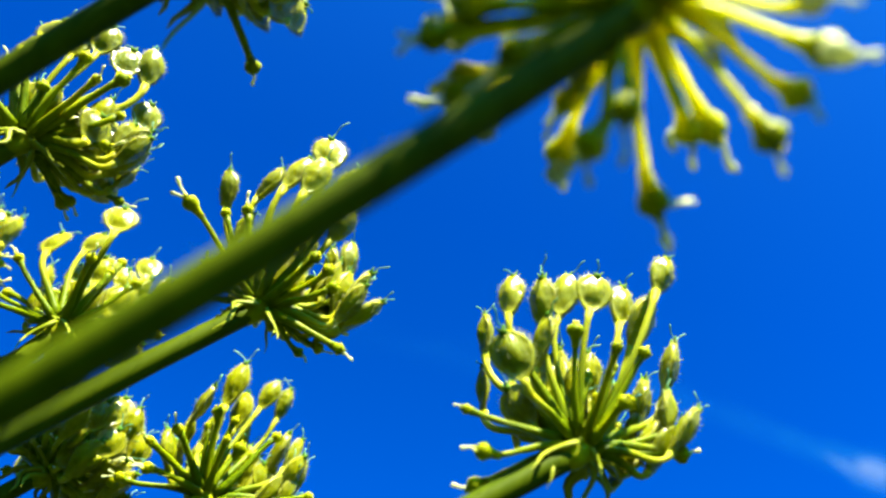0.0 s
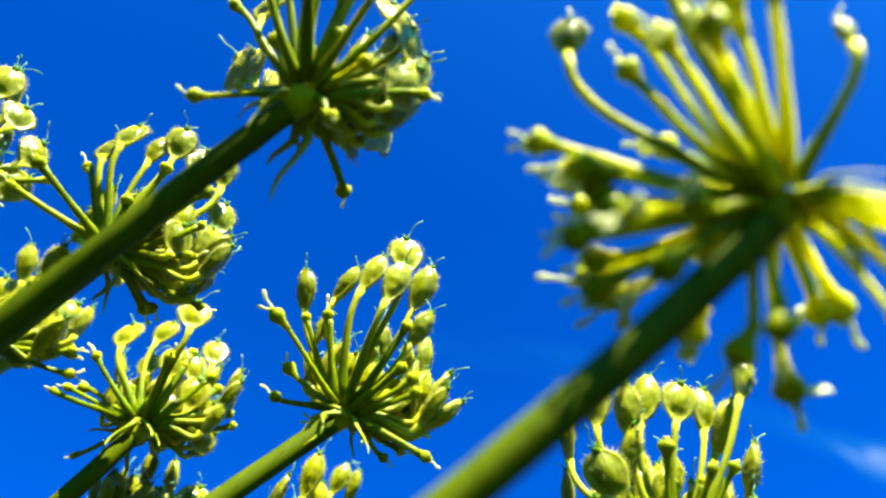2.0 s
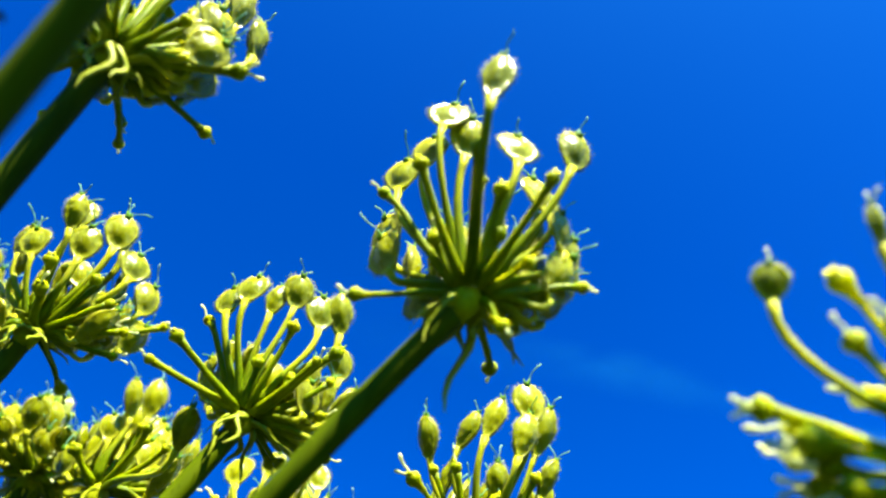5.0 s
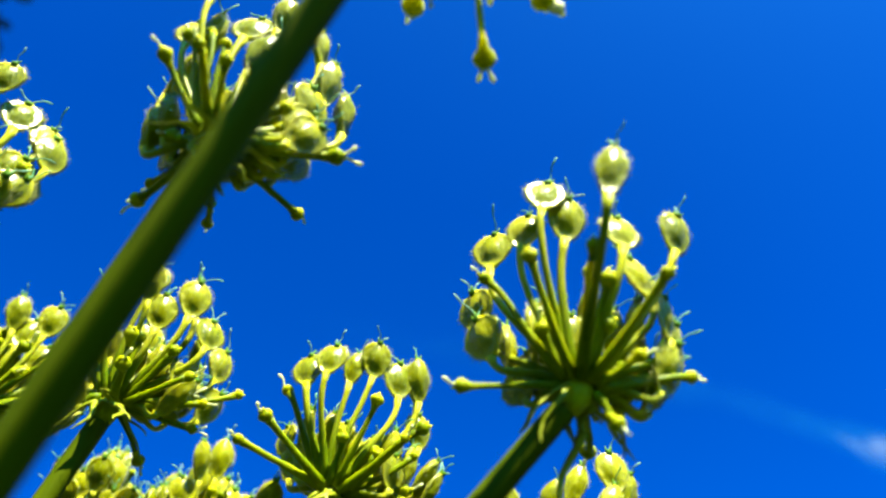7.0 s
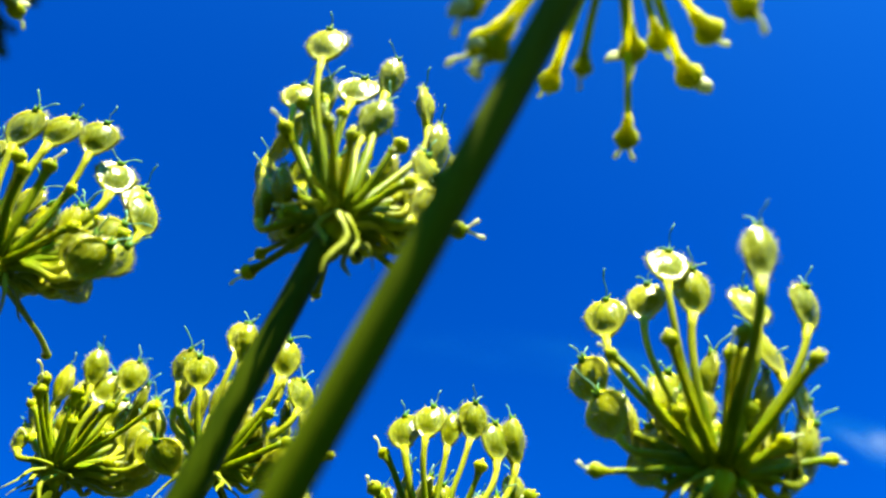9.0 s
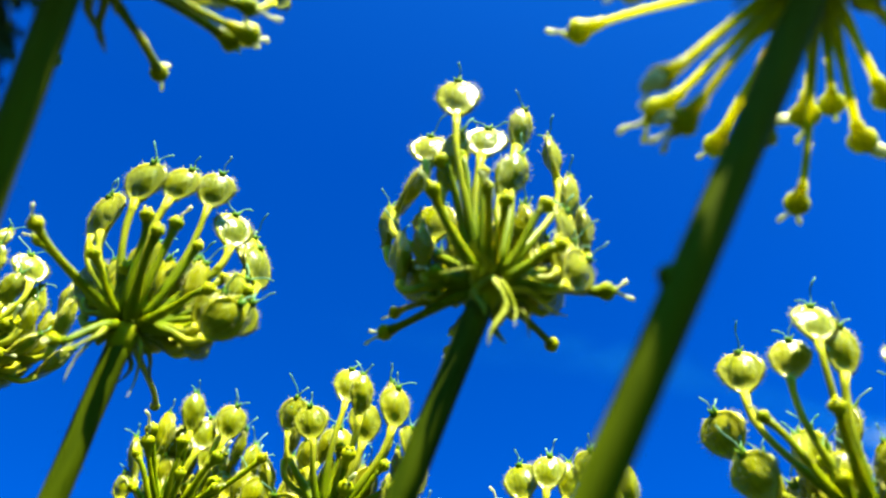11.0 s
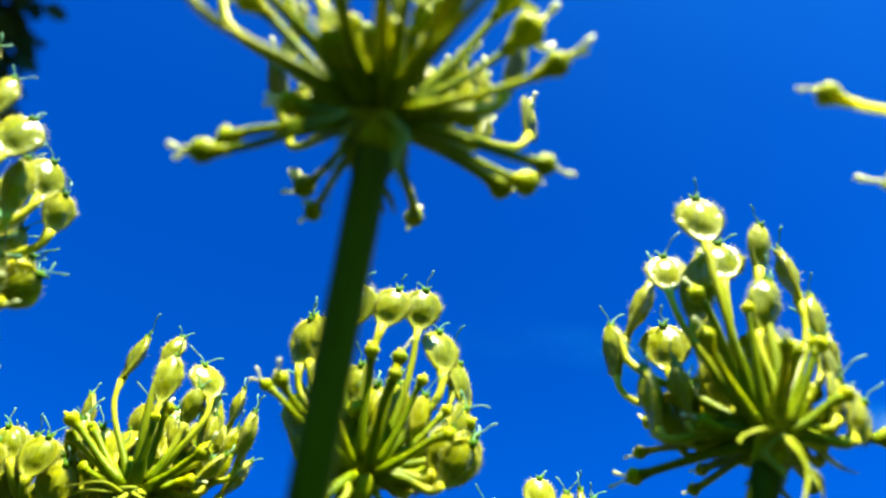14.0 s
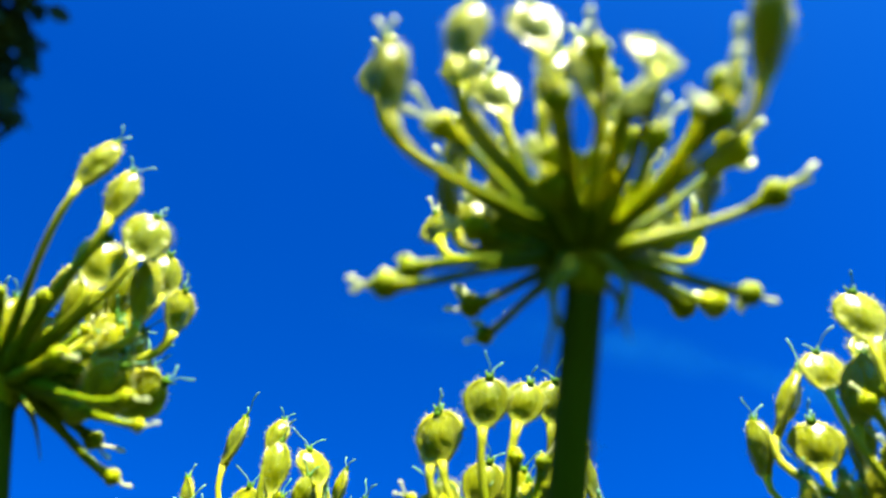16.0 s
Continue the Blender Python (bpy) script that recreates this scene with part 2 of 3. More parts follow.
def petal_mesh(seed):
    """A crumpled pale petal clinging to a bud."""
    rng = random.Random(seed)
    verts, faces = [], []
    for i in range(7):
        v = i / 6
        w = 0.0009 * math.sin(math.pi * (0.12 + 0.8 * v)) ** 0.8
        for k in range(8):
            ang = math.pi * k / 4
            curl = 0.0007 * math.sin(3 * v + seed)
            verts.append(Vector((math.cos(ang) * w * rng.uniform(0.85, 1.15), math.sin(ang) * w * 0.35 + curl, 0.0024 * v)))
    for i in range(6):
        for k in range(8):
            a0, b0 = i * 8 + k, i * 8 + (k + 1) % 8
            faces.append((a0, b0, b0 + 8, a0 + 8))
    faces.append(tuple(reversed(range(8)))), faces.append(tuple(range(48, 56)))
    return mesh_of("petal", verts, faces, M_PETAL)


PETALS = [petal_mesh(90 + i) for i in range(3)]

UMBEL = Vector((-0.184, 0.0852, 1.2447))
FRUIT_WAY = Vector((0.20, -0.36, 0.91))  # the way in which the fruits strive


def bract_mesh(seed, length):
    rng = random.Random(seed)
    curl = rng.uniform(0.4, 1.3)
    pts = [Vector((length * (i / 7), 0.001 * math.sin(i + seed), -length * 0.5 * curl * (i / 7) ** 2)) for i in range(8)]
    verts, faces = [], []
    for i, p in enumerate(pts):
        w = 0.0008 * (1 - i / 7) ** 0.5 + 0.00012
        for dy, dz in ((-w, 0), (0, 0.0007 * (1 - i / 8)), (w, 0), (0, -0.0004 * (1 - i / 8))):
            verts.append(p + Vector((0, dy, dz)))
    for i in range(7):
        for k in range(4):
            a0, b0 = i * 4 + k, i * 4 + (k + 1) % 4
            faces.append((a0, b0, b0 + 4, a0 + 4))
    return mesh_of("bract", verts, faces, M_BRACT)


def jitter(rng):
    return Vector((rng.uniform(-1, 1), rng.uniform(-1, 1), rng.uniform(-1, 1)))


def out_way(polar, around):
    p, q = radians(polar), radians(around)
    return Vector((math.sin(p) * math.cos(q), math.sin(p) * math.sin(q), math.cos(p)))


def seed_head(seed, hub, axis, label, bend=(0, 0, 0), thick=0.0019, extra=(4, 4), swell=1.0, petals=0, knob=0, discs=0.4, backlit=False, long_bract=0.010, fruits=(), buds=()):
    """One umbellet: its own ray stalk from the umbel's centre, a receptacle, pedicels, fruits with crown and styles,
    and bracts.
    fruits, buds: (degrees from the axis, degrees round it, reach in mm); extra: how many more grow on the far side;
    swell: how far the fruits have grown; petals: most pale petals left on a bud;
    knob: where along the stalk a small dark scar swells; discs: the share of flat, broad-winged fruits;
    backlit: pedicels and buds in a brighter skin, the sun's glow through them put into its colour; long_bract: the
    longest bract, in metres."""
    rng = random.Random(seed)
    hub, axis = Vector(hub), Vector(axis).normalized()
    ray = hub - UMBEL
    mid = UMBEL + ray * 0.62 + Vector(bend)
    ex = Vector((0, 0, 1)).cross(axis).normalized()
    ey = axis.cross(ex)
    turn = Matrix((ex, ey, axis)).transposed()
    base = Matrix.Translation(hub) @ turn.to_4x4()
    head = thing("seed_head", base, label, "seed head", "seed heads of the umbel")
    inv = base.inverted()
    up = inv.to_3x3() @ Vector((0, 0, 1))
    lift = inv.to_3x3() @ FRUIT_WAY
    toward_light = inv.to_3x3() @ Vector((0.35, -0.937, 0.0))
    # ray stalk
    pts = bezier(UMBEL, UMBEL.lerp(mid, 0.6), mid.lerp(hub, 0.45), hub, 30)
    n = len(pts)
    radii = [thick * (1.22 - 0.22 * i / n) for i in range(n)]
    verts, faces = tube([inv @ p for p in pts], radii, 16, wobble=0.025, rng=rng)
    for _ in range(260):
        i = rng.randrange(6, n - 1)
        p = inv @ pts[i].lerp(pts[i + 1], rng.random())
        o = (inv.to_3x3() @ (pts[i + 1] - pts[i])).normalized()
        side = o.orthogonal().normalized()
        side.rotate(Matrix.Rotation(rng.uniform(0, 6.28), 3, o))
        foot = p + side * thick * 1.0
        tip = foot + (side + jitter(rng) * 0.4).normalized() * rng.uniform(0.0004, 0.0010)
        b = len(verts)
        e1 = o * 0.00006
        e2 = o.cross(side) * 0.00006
        verts.extend((foot + e1, foot - e1 * 0.5 + e2, foot - e1 * 0.5 - e2, tip))
        faces.extend(((b, b + 1, b + 3), (b + 1, b + 2, b + 3), (b + 2, b, b + 3)))
    part("stalk", mesh_of("stalk", verts, faces, M_STALK), head, label="ribbed hairy green stalk")
    if knob:
        p = inv @ pts[int(n * knob)]
        side = inv.to_3x3() @ Vector((-1, 0.2, 0.1)).normalized()
        along = inv.to_3x3() @ (pts[int(n * knob) + 1] - pts[int(n * knob)]).normalized()
        lump = [p + side * thick * 0.8 + along * d for d in (-0.0018, -0.001, 0, 0.0009, 0.0015)]
        verts, faces = tube(lump, [0.0003, 0.0012, 0.0016, 0.0013, 0.0004], 9, wobble=0.15, rng=rng)
        part("knob", mesh_of("knob", verts, faces, M_STALK), head, label="small dark scar on the stalk")
    # receptacle where the pedicels start, turned from the stalk's direction
    below = inv.to_3x3() @ (pts[-1] - pts[-4]).normalized()
    prof = [(-0.0035, 1.0), (-0.0018, 1.12), (-0.0004, 1.2), (0.0006, 1.15), (0.0013, 0.85), (0.0018, 0.4)]
    line = [below * z if z < 0 else Vector((0, 0, z)) for z, _ in prof]
    verts, faces = tube(line, [thick * r for _, r in prof], 14, wobble=0.06, rng=rng)
    part("receptacle", mesh_of("receptacle", verts, faces, M_NODE), head)
    fruits, buds = list(fruits), list(buds)
    sparse = len(fruits) < 5
    for rows, count, wide, reach in ((fruits, extra[0], 50 if not fruits else 75 if sparse else 62, (12, 22)), (buds, extra[1], 110 if sparse else 66, (10, 16))):
        tries = 0
        while count > 0 and tries < 1500:
            tries += 1
            polar, around = wide * math.sqrt(rng.random()) + 5, rng.uniform(-180, 180)
            o = out_way(polar, around)
            if (turn @ o).y < (-0.9 if sparse else 0.05) or (polar < 24 and not sparse) or any(o.angle(out_way(r[0], r[1])) < 0.17 for r in rows):
                continue
            rows.append((polar, around, rng.uniform(*reach) * (1 - 0.25 * max(0, polar - 35) / 50)))
            count -= 1
    inside, tries = (0 if sparse else extra[1] // 2), 0
    while inside > 0 and tries < 300:
        tries += 1
        polar, around = rng.uniform(6, 68), rng.uniform(-180, 180)
        o = out_way(polar, around)
        if any(o.angle(out_way(r[0], r[1])) < 0.16 for r in fruits + buds):
            continue
        buds.append((polar, around, rng.uniform(10, 18)))
        inside -= 1
    for mature, rows in ((True, fruits), (False, buds)):
        for polar, around, reach in rows:
            out, reach = out_way(polar, around), reach / 1000
            q = radians(around)
            flat = Vector((math.cos(q), math.sin(q), 0))
            tip = out * reach
            size = rng.uniform(0.92, 1.18) * swell
            root = out * 0.0012 + flat * 0.0012 + Vector((0, 0, 0.0006))
            if mature:
                low = max(0.0, polar - 40) / 45
                flat_one = rng.random() < discs
                way = (Vector((0, 0, 0.3)) + (up * 0.55 + lift * 0.25 if flat_one else lift * 0.7) + out * (0.2 + 0.8 * low) - flat * max(0.0, 0.14 - 0.3 * low) * min(1, polar / 25) + jitter(rng) * 0.27).normalized()
                me, tall, off = rng.choice(DISCS if flat_one else FRUITS)
                foot = tip - way * 0.0040 * size
            else:
                way = (out + jitter(rng) * 0.22).normalized()
                me = rng.choice(BACKLIT_BUDS if backlit else BUDS)
                size *= (rng.uniform(0.9, 1.2) if petals else rng.uniform(0.6, 0.95)) / swell
                foot = tip - way * 0.0016 * size
            path = bezier(root, root + (out + flat * 0.12).normalized() * reach * 0.42, foot - way * reach * (0.24 if mature else 0.2), foot + way * 0.0003, 9)
            r0 = rng.uniform(0.00052, 0.00070) if mature else rng.uniform(0.00046, 0.00066)
            radii = [r0 * (1.6 - 0.6 * min(1, i / 4)) for i in range(10)]
            radii[-1] *= 1.4
            verts, faces = tube(path, radii, 8, wobble=0.09, rng=rng)
            me_stalk = mesh_of("pedicel", verts, faces, M_PALE if mature else M_BACKLIT if backlit else M_PEDICEL)
            # pale upper end is the pedicel's own; darker foot also paints the head's inner shade
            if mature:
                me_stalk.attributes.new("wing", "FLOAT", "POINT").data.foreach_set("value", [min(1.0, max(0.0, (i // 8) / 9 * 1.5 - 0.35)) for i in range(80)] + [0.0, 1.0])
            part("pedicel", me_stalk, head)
            # the disc's face looks away from the head's axis
            face = flat - way * flat.dot(way)
            face = (face.normalized() * min(1.0, polar / 45) + toward_light * (1.2 if mature and flat_one else 0.6) + jitter(rng) * (0.2 if mature and flat_one else 0.35)).normalized()
            face = (face - way * face.dot(way)).normalized()
            wide_way = face.cross(way)
            seat = Matrix.Translation(foot) @ Matrix((wide_way, face, way)).transposed().to_4x4() @ Matrix.Scale(size, 4)
            ob = part("fruit" if mature else "bud", me, head, seat, "" if mature else "small withered bud")
            if mature:
                top = Matrix.Translation((off, 0, tall * 1.01))
                part("crown", rng.choice(CROWNS), ob, top)
                first = rng.uniform(0, 6.28)
                for k in range(rng.choice((1, 2, 2))):
                    part("style", rng.choice(WITHERED if petals else STYLES), ob, top @ Matrix.Rotation(first + k * 3.14, 4, "Z") @ Matrix.Rotation(rng.uniform(0.05, 0.6), 4, "Y"))
            else:
                first = rng.uniform(0, 6.28)
                for k in range(rng.randint(0, petals)):
                    part("petal", rng.choice(PETALS), ob, Matrix.Translation((0, 0, 0.0016)) @ Matrix.Rotation(first + 1.2 + k * 2.4, 4, "Z")
                         @ Matrix.Translation((0.0009, 0, 0)) @ Matrix.Rotation(rng.uniform(0.3, 0.9), 4, "Y") @ Matrix.Rotation(1.57, 4, "Z"), "pale withered petal")
                for k in range(rng.choice((1, 1, 2)) if polar > (25 if petals else 60) else rng.choice((0, 0, 0, 1))):
                    part("style", rng.choice(WITHERED), ob, Matrix.Translation((0, 0, 0.0022)) @ Matrix.Rotation(first + k * 2.6, 4, "Z")
                         @ Matrix.Rotation(rng.uniform(0.05, 0.55), 4, "Y"), "pale withered style")
    for i in range(rng.randint(6, 9)):
        ang = rng.uniform(0, 6.28)
        part("bract", bract_mesh(seed * 31 + i, rng.uniform(0.005, 0.010) if i else long_bract), head,
             Matrix.Rotation(ang, 4, "Z") @ Matrix.Translation((thick * 1.0, 0, 0)) @ Matrix.Rotation(rng.uniform(-0.3, 1.1), 4, "Y"))
    return head


# ---- the umbel: one call a head, each on its own ray ----
LOOK = "hairy yellow-green umbel seed head on its own stalk"
seed_head(100, (-0.0342, 0.0367, 1.4092), (0.301, -0.228, 0.925), "round yellow-green seed head with pale disc fruits on top",
          bend=(-0.0045, 0.0053, 0.0092), thick=0.0019, extra=(38, 11), swell=1.0, petals=0, long_bract=0.015, discs=0.75,
          fruits=[
              (23, 155, 32.9), (44, -146, 31.3), (21, -71, 30.8), (28, 133, 29.2), (37, 110, 32.7), (53, 95, 29.1), (13, -125, 26.3),
              (17, 163, 28.1), (16, -30, 24.5), (62, 89, 17.6), (36, -47, 19.1), (78, 86, 12.8),
          ],
          buds=[
              (50, 177, 21.0), (51, 136, 22.9), (52, -148, 22.0), (46, -107, 21.2), (99, 124, 17.2), (64, -42, 17.7), (124, -64, 7.4),
              (92, 28, 19.3), (55, -16, 18.1),
          ])
seed_head(101, (-0.0756, 0.0717, 1.4157), (0.4, -0.072, 0.914), LOOK,
          bend=(0.0, 0.0, 0.0), thick=0.0019, extra=(38, 9), swell=0.9, petals=0, discs=0.6,
          fruits=[
              (38, 123, 25.5), (31, 142, 26.0), (19, 137, 25.2), (12, 162, 28.0), (6, -126, 26.6), (11, -74, 28.9), (26, -39, 24.0), (47, -1, 19.6),
          ],
          buds=[
              (48, 113, 23.6), (80, 153, 19.8), (93, 140, 20.0), (25, -154, 19.3), (42, -108, 20.9), (40, -79, 17.1), (75, -30, 19.3),
              (88, -8, 14.0), (88, 3, 14.8),
          ])
seed_head(102, (-0.0336, 0.0958, 1.3973), (0.427, -0.21, 0.88), LOOK,
          bend=(0.0, -0.0072, -0.0019), thick=0.0019, extra=(38, 9), swell=0.9, petals=0, discs=0.15,
          fruits=[
              (45, 132, 26.2), (29, 140, 25.8), (20, 154, 28.0), (18, -159, 32.7), (6, -108, 28.7), (20, -93, 21.0), (27, -152, 25.6),
              (27, -19, 21.7), (43, 125, 17.9),
          ],
          buds=[
              (71, 161, 22.3), (50, 139, 20.3), (40, 150, 19.3), (21, -116, 20.3), (47, -37, 15.8), (85, -23, 13.7), (91, -56, 16.9),
              (103, -32, 10.8), (109, 90, 6.0), (72, 114, 15.6), (91, 102, 16.3),
          ])
seed_head(103, (0.0212, 0.0986, 1.3688), (0.33, -0.142, 0.933), "large yellow-green seed head with glossy pointed fruits",
          bend=(0.0, 0.0, 0.0), thick=0.0019, extra=(36, 11), swell=1.0, petals=0, discs=0.25,
          fruits=[
              (42, 134, 27.5), (49, 101, 28.5), (29, 132, 26.1), (18, 119, 29.1), (17, 170, 27.1), (4, -129, 28.3), (10, -72, 26.4),
              (13, -107, 35.4), (31, -36, 25.9), (65, 150, 17.7), (65, 90, 22.2), (35, 130, 18.7),
          ],
          buds=[
              (33, 173, 18.8), (46, -149, 17.4), (27, -112, 19.0), (92, 125, 18.7), (66, -50, 17.6), (54, -49, 16.4), (115, 129, 15.7),
              (124, 104, 17.1),
          ])
seed_head(104, (0.0193, 0.0288, 1.3707), (-0.287, -0.412, 0.865), "hairy yellow-green seed head close by, pale withered styles, thick green stalk",
          bend=(0.027, -0.0116, -0.0031), thick=0.0018, extra=(0, 0), swell=0.6, petals=1, backlit=True,
          fruits=[
              (22, -165, 30.8), (8, -67, 29.0), (4, -12, 23.6), (44, 8, 19.4),
          ],
          buds=[
              (52, -154, 25.2), (53, -161, 20.6), (62, -174, 20.4), (86, -129, 18.2), (42, -83, 19.6), (70, -165, 18.0), (72, -150, 16.5),
              (16, -130, 25.9), (26, -60, 21.3), (53, -83, 20.9), (28, -102, 20.5), (28, -132, 20.8), (31, 167, 14.7), (79, -154, 20.5),
              (83, 178, 21.1), (93, 177, 18.5), (85, -123, 11.8), (94, 164, 8.5), (106, 166, 11.6), (35, -44, 23.5), (112, 155, 16.8),
              (140, -165, 15.3), (149, -139, 13.1), (80, -175, 19.2), (79, -154, 20.5), (144, 134, 19.1), (130, 100, 14.1), (126, 89, 15.5),
              (157, 49, 17.4), (151, 15, 16.8), (136, 11, 17.0), (93, -165, 19.7), (101, -143, 14.5), (129, -13, 15.8), (122, -27, 14.5),
              (58, -152, 19.9), (63, -157, 17.8),
          ])
seed_head(105, (-0.0777, 0.1105, 1.4064), (0.265, -0.002, 0.964), LOOK,
          bend=(0.0045, 0.0102, -0.0035), thick=0.0019, extra=(36, 9), swell=0.9, petals=0, discs=0.55,
          fruits=[
              (37, 114, 22.9), (19, 108, 24.6), (31, -163, 25.3), (16, -2, 29.4), (14, -1, 20.9), (8, 134, 16.3), (25, 5, 16.9),
          ],
          buds=[
              (61, 123, 18.3), (1, -117, 21.0), (29, -53, 19.2), (50, -62, 18.5), (57, -57, 19.1), (70, 87, 20.2), (78, 96, 20.4), (82, 93, 23.1),
              (101, 59, 20.6),
          ])
seed_head(106, (-0.0471, 0.1334, 1.3815), (0.399, 0.07, 0.914), LOOK,
          bend=(0.0, 0.0, 0.0), thick=0.0019, extra=(38, 9), swell=0.9, petals=0, discs=0.15,
          fruits=[
              (32, 143, 22.6), (41, 97, 20.7), (20, 141, 18.7), (9, 77, 28.6), (9, 19, 30.5), (20, -48, 19.3),
          ],
          buds=[
              (89, 131, 16.5), (76, 146, 16.0), (108, 139, 14.5), (27, 153, 16.5), (18, -124, 18.7), (38, 122, 15.1), (113, 114, 16.9),
              (59, -93, 20.1),
          ])
seed_head(107, (-0.0835, 0.1364, 1.3898), (0.392, 0.107, 0.914), LOOK,
          bend=(0.0, 0.0, 0.0), thick=0.0019, extra=(44, 15), swell=0.9, petals=0, discs=0.55,
          fruits=[
              (64, -135, 17.1), (57, -158, 17.6),
          ],
          buds=[
              (67, -120, 13.9), (71, -103, 15.0),
          ])
seed_head(108, (-0.1176, 0.063, 1.4318), (0.278, -0.21, 0.938), LOOK,
          bend=(0.0, -0.0004, 0.0014), thick=0.0019, extra=(38, 9), swell=0.9, petals=0, discs=0.55,
          fruits=[
              (26, -133, 24.0), (16, -68, 25.6), (13, -110, 20.0), (30, -43, 22.6), (44, -17, 22.5), (45, -24, 13.9), (87, 153, 7.9),
              (27, 157, 19.6), (41, 123, 19.0), (34, 131, 23.7), (9, 160, 27.5), (11, -29, 27.3),
          ],
          buds=[
              (70, -39, 16.9), (60, -21, 24.4), (86, -32, 15.8), (113, 20, 13.5), (31, -66, 15.2),
          ])
seed_head(109, (-0.114, 0.102, 1.4215), (0.264, -0.235, 0.935), LOOK,
          bend=(0.0, 0.0, 0.0), thick=0.0019, extra=(42, 11), swell=0.9, petals=0, discs=0.55,
          fruits=[
              (6, 166, 20.1), (9, 34, 23.2), (75, -92, 35.9), (17, 144, 14.4), (37, 137, 10.0),
          ],
          buds=[
              (82, -12, 18.1), (60, -6, 17.3), (68, -12, 17.6), (44, -92, 18.1), (53, -71, 17.8), (71, -32, 17.8),
          ])
seed_head(110, (-0.0869, 0.0097, 1.4372), (0.179, -0.138, 0.975), "full hairy seed head with long side bud on dark stalk",
          bend=(0.0, -0.0007, -0.0033), thick=0.0019, extra=(40, 11), swell=1.0, petals=0, discs=0.35,
          fruits=[
              (20, 176, 33.5), (26, 137, 29.1), (7, 132, 31.0), (5, -91, 32.5), (16, -27, 32.6), (29, -25, 26.0), (40, -17, 26.6), (49, 100, 28.5),
              (36, 106, 29.3), (21, 144, 23.7), (5, -104, 21.3), (35, 89, 24.2),
          ],
          buds=[
              (21, 169, 23.1), (29, 161, 22.2), (20, -163, 18.6), (12, 38, 19.3), (74, -35, 18.8), (84, 6, 18.6), (81, 89, 19.9), (92, 90, 20.5),
              (80, 58, 17.0), (87, 57, 20.0), (63, 75, 24.1),
          ])
seed_head(111, (-0.1429, 0.0189, 1.4416), (0.239, -0.215, 0.947), LOOK,
          bend=(-0.003, -0.0008, 0.0029), thick=0.0019, extra=(38, 9), swell=1.0, petals=0, discs=0.85,
          fruits=[
              (18, 161, 27.8), (7, -170, 28.0), (5, -37, 30.2), (18, -10, 26.4), (30, 8, 29.3), (36, 3, 28.1), (35, 133, 25.2), (32, 133, 25.8),
              (47, 0, 20.2),
          ],
          buds=[
              (22, -151, 19.0), (16, -111, 19.0), (21, -64, 17.5), (36, -27, 17.7), (47, -24, 20.0), (72, -168, 20.7), (64, 164, 19.6),
              (87, 58, 35.6), (127, -155, 12.8),
          ])
# its 54 extra fruits sit unseen on top, packed to shade the stalk below
seed_head(112, (-0.0498, -0.0315, 1.4407), (0.356, -0.397, 0.846), "seed head with hanging white-tipped buds on dark stalk",
          bend=(0.0015, -0.0004, 0.0014), thick=0.0019, extra=(54, 0), swell=0.8, petals=1, backlit=True, knob=0.78,
          fruits=[

          ],
          buds=[
              (130, 113, 19.8), (122, 92, 22.5), (138, 94, 21.0), (110, 60, 25.2), (130, 48, 18.9), (116, 33, 29.9), (100, 34, 20.7), (93, 26, 21.3),
              (99, 18, 26.0), (90, 10, 22.6), (112, -24, 18.7), (93, 138, 37.0), (89, 134, 26.7), (99, 136, 19.9), (111, 140, 20.4), (98, 114, 27.9),
          ])
seed_head(113, (-0.1338, -0.035, 1.4509), (0.078, -0.549, 0.832), "broad yellow-green seed head with curled pedicels on dark stalk",
          bend=(0.0, 0.0003, 0.0047), thick=0.0019, extra=(44, 21), swell=0.82, petals=1, discs=0.6,
          fruits=[
              (43, 146, 36.6), (69, 117, 30.2), (29, 141, 29.2), (25, 143, 22.7), (9, 172, 19.4), (24, 51, 23.0), (70, 44, 30.1),
              (73, 49, 20.7), (4, -32, 19.4), (44, 135, 23.4), (56, -160, 25.8), (41, -145, 24.7), (33, -122, 22.9),
              (35, -72, 20.3), (53, -55, 25.4),
          ],
          buds=[
              (48, -175, 19.9), (89, 158, 18.8), (94, 162, 21.1), (94, 119, 19.7), (106, 117, 18.6), (101, 77, 21.1), (70, -6, 20.5), (52, 4, 21.2),
              (95, 16, 20.1), (94, 34, 22.0), (94, 43, 21.2), (40, 11, 23.6), (30, -97, 20.2), (50, -52, 20.7), (62, -64, 19.1),
          ])
seed_head(114, (-0.1519, 0.0715, 1.439), (0.307, -0.076, 0.949), LOOK,
          bend=(0.0, 0.0, 0.0), thick=0.0019, extra=(40, 11), swell=0.9, petals=0, discs=0.6,
          fruits=[
              (4, -29, 25.0), (15, 119, 24.5), (9, -97, 24.2), (7, 77, 21.3), (19, -42, 20.0), (52, -70, 18.0), (29, 139, 17.9),
          ],
          buds=[
              (48, 173, 19.3), (53, 174, 17.4), (50, 142, 15.4), (40, -121, 17.1), (54, -104, 24.4), (65, -51, 13.7),
          ])
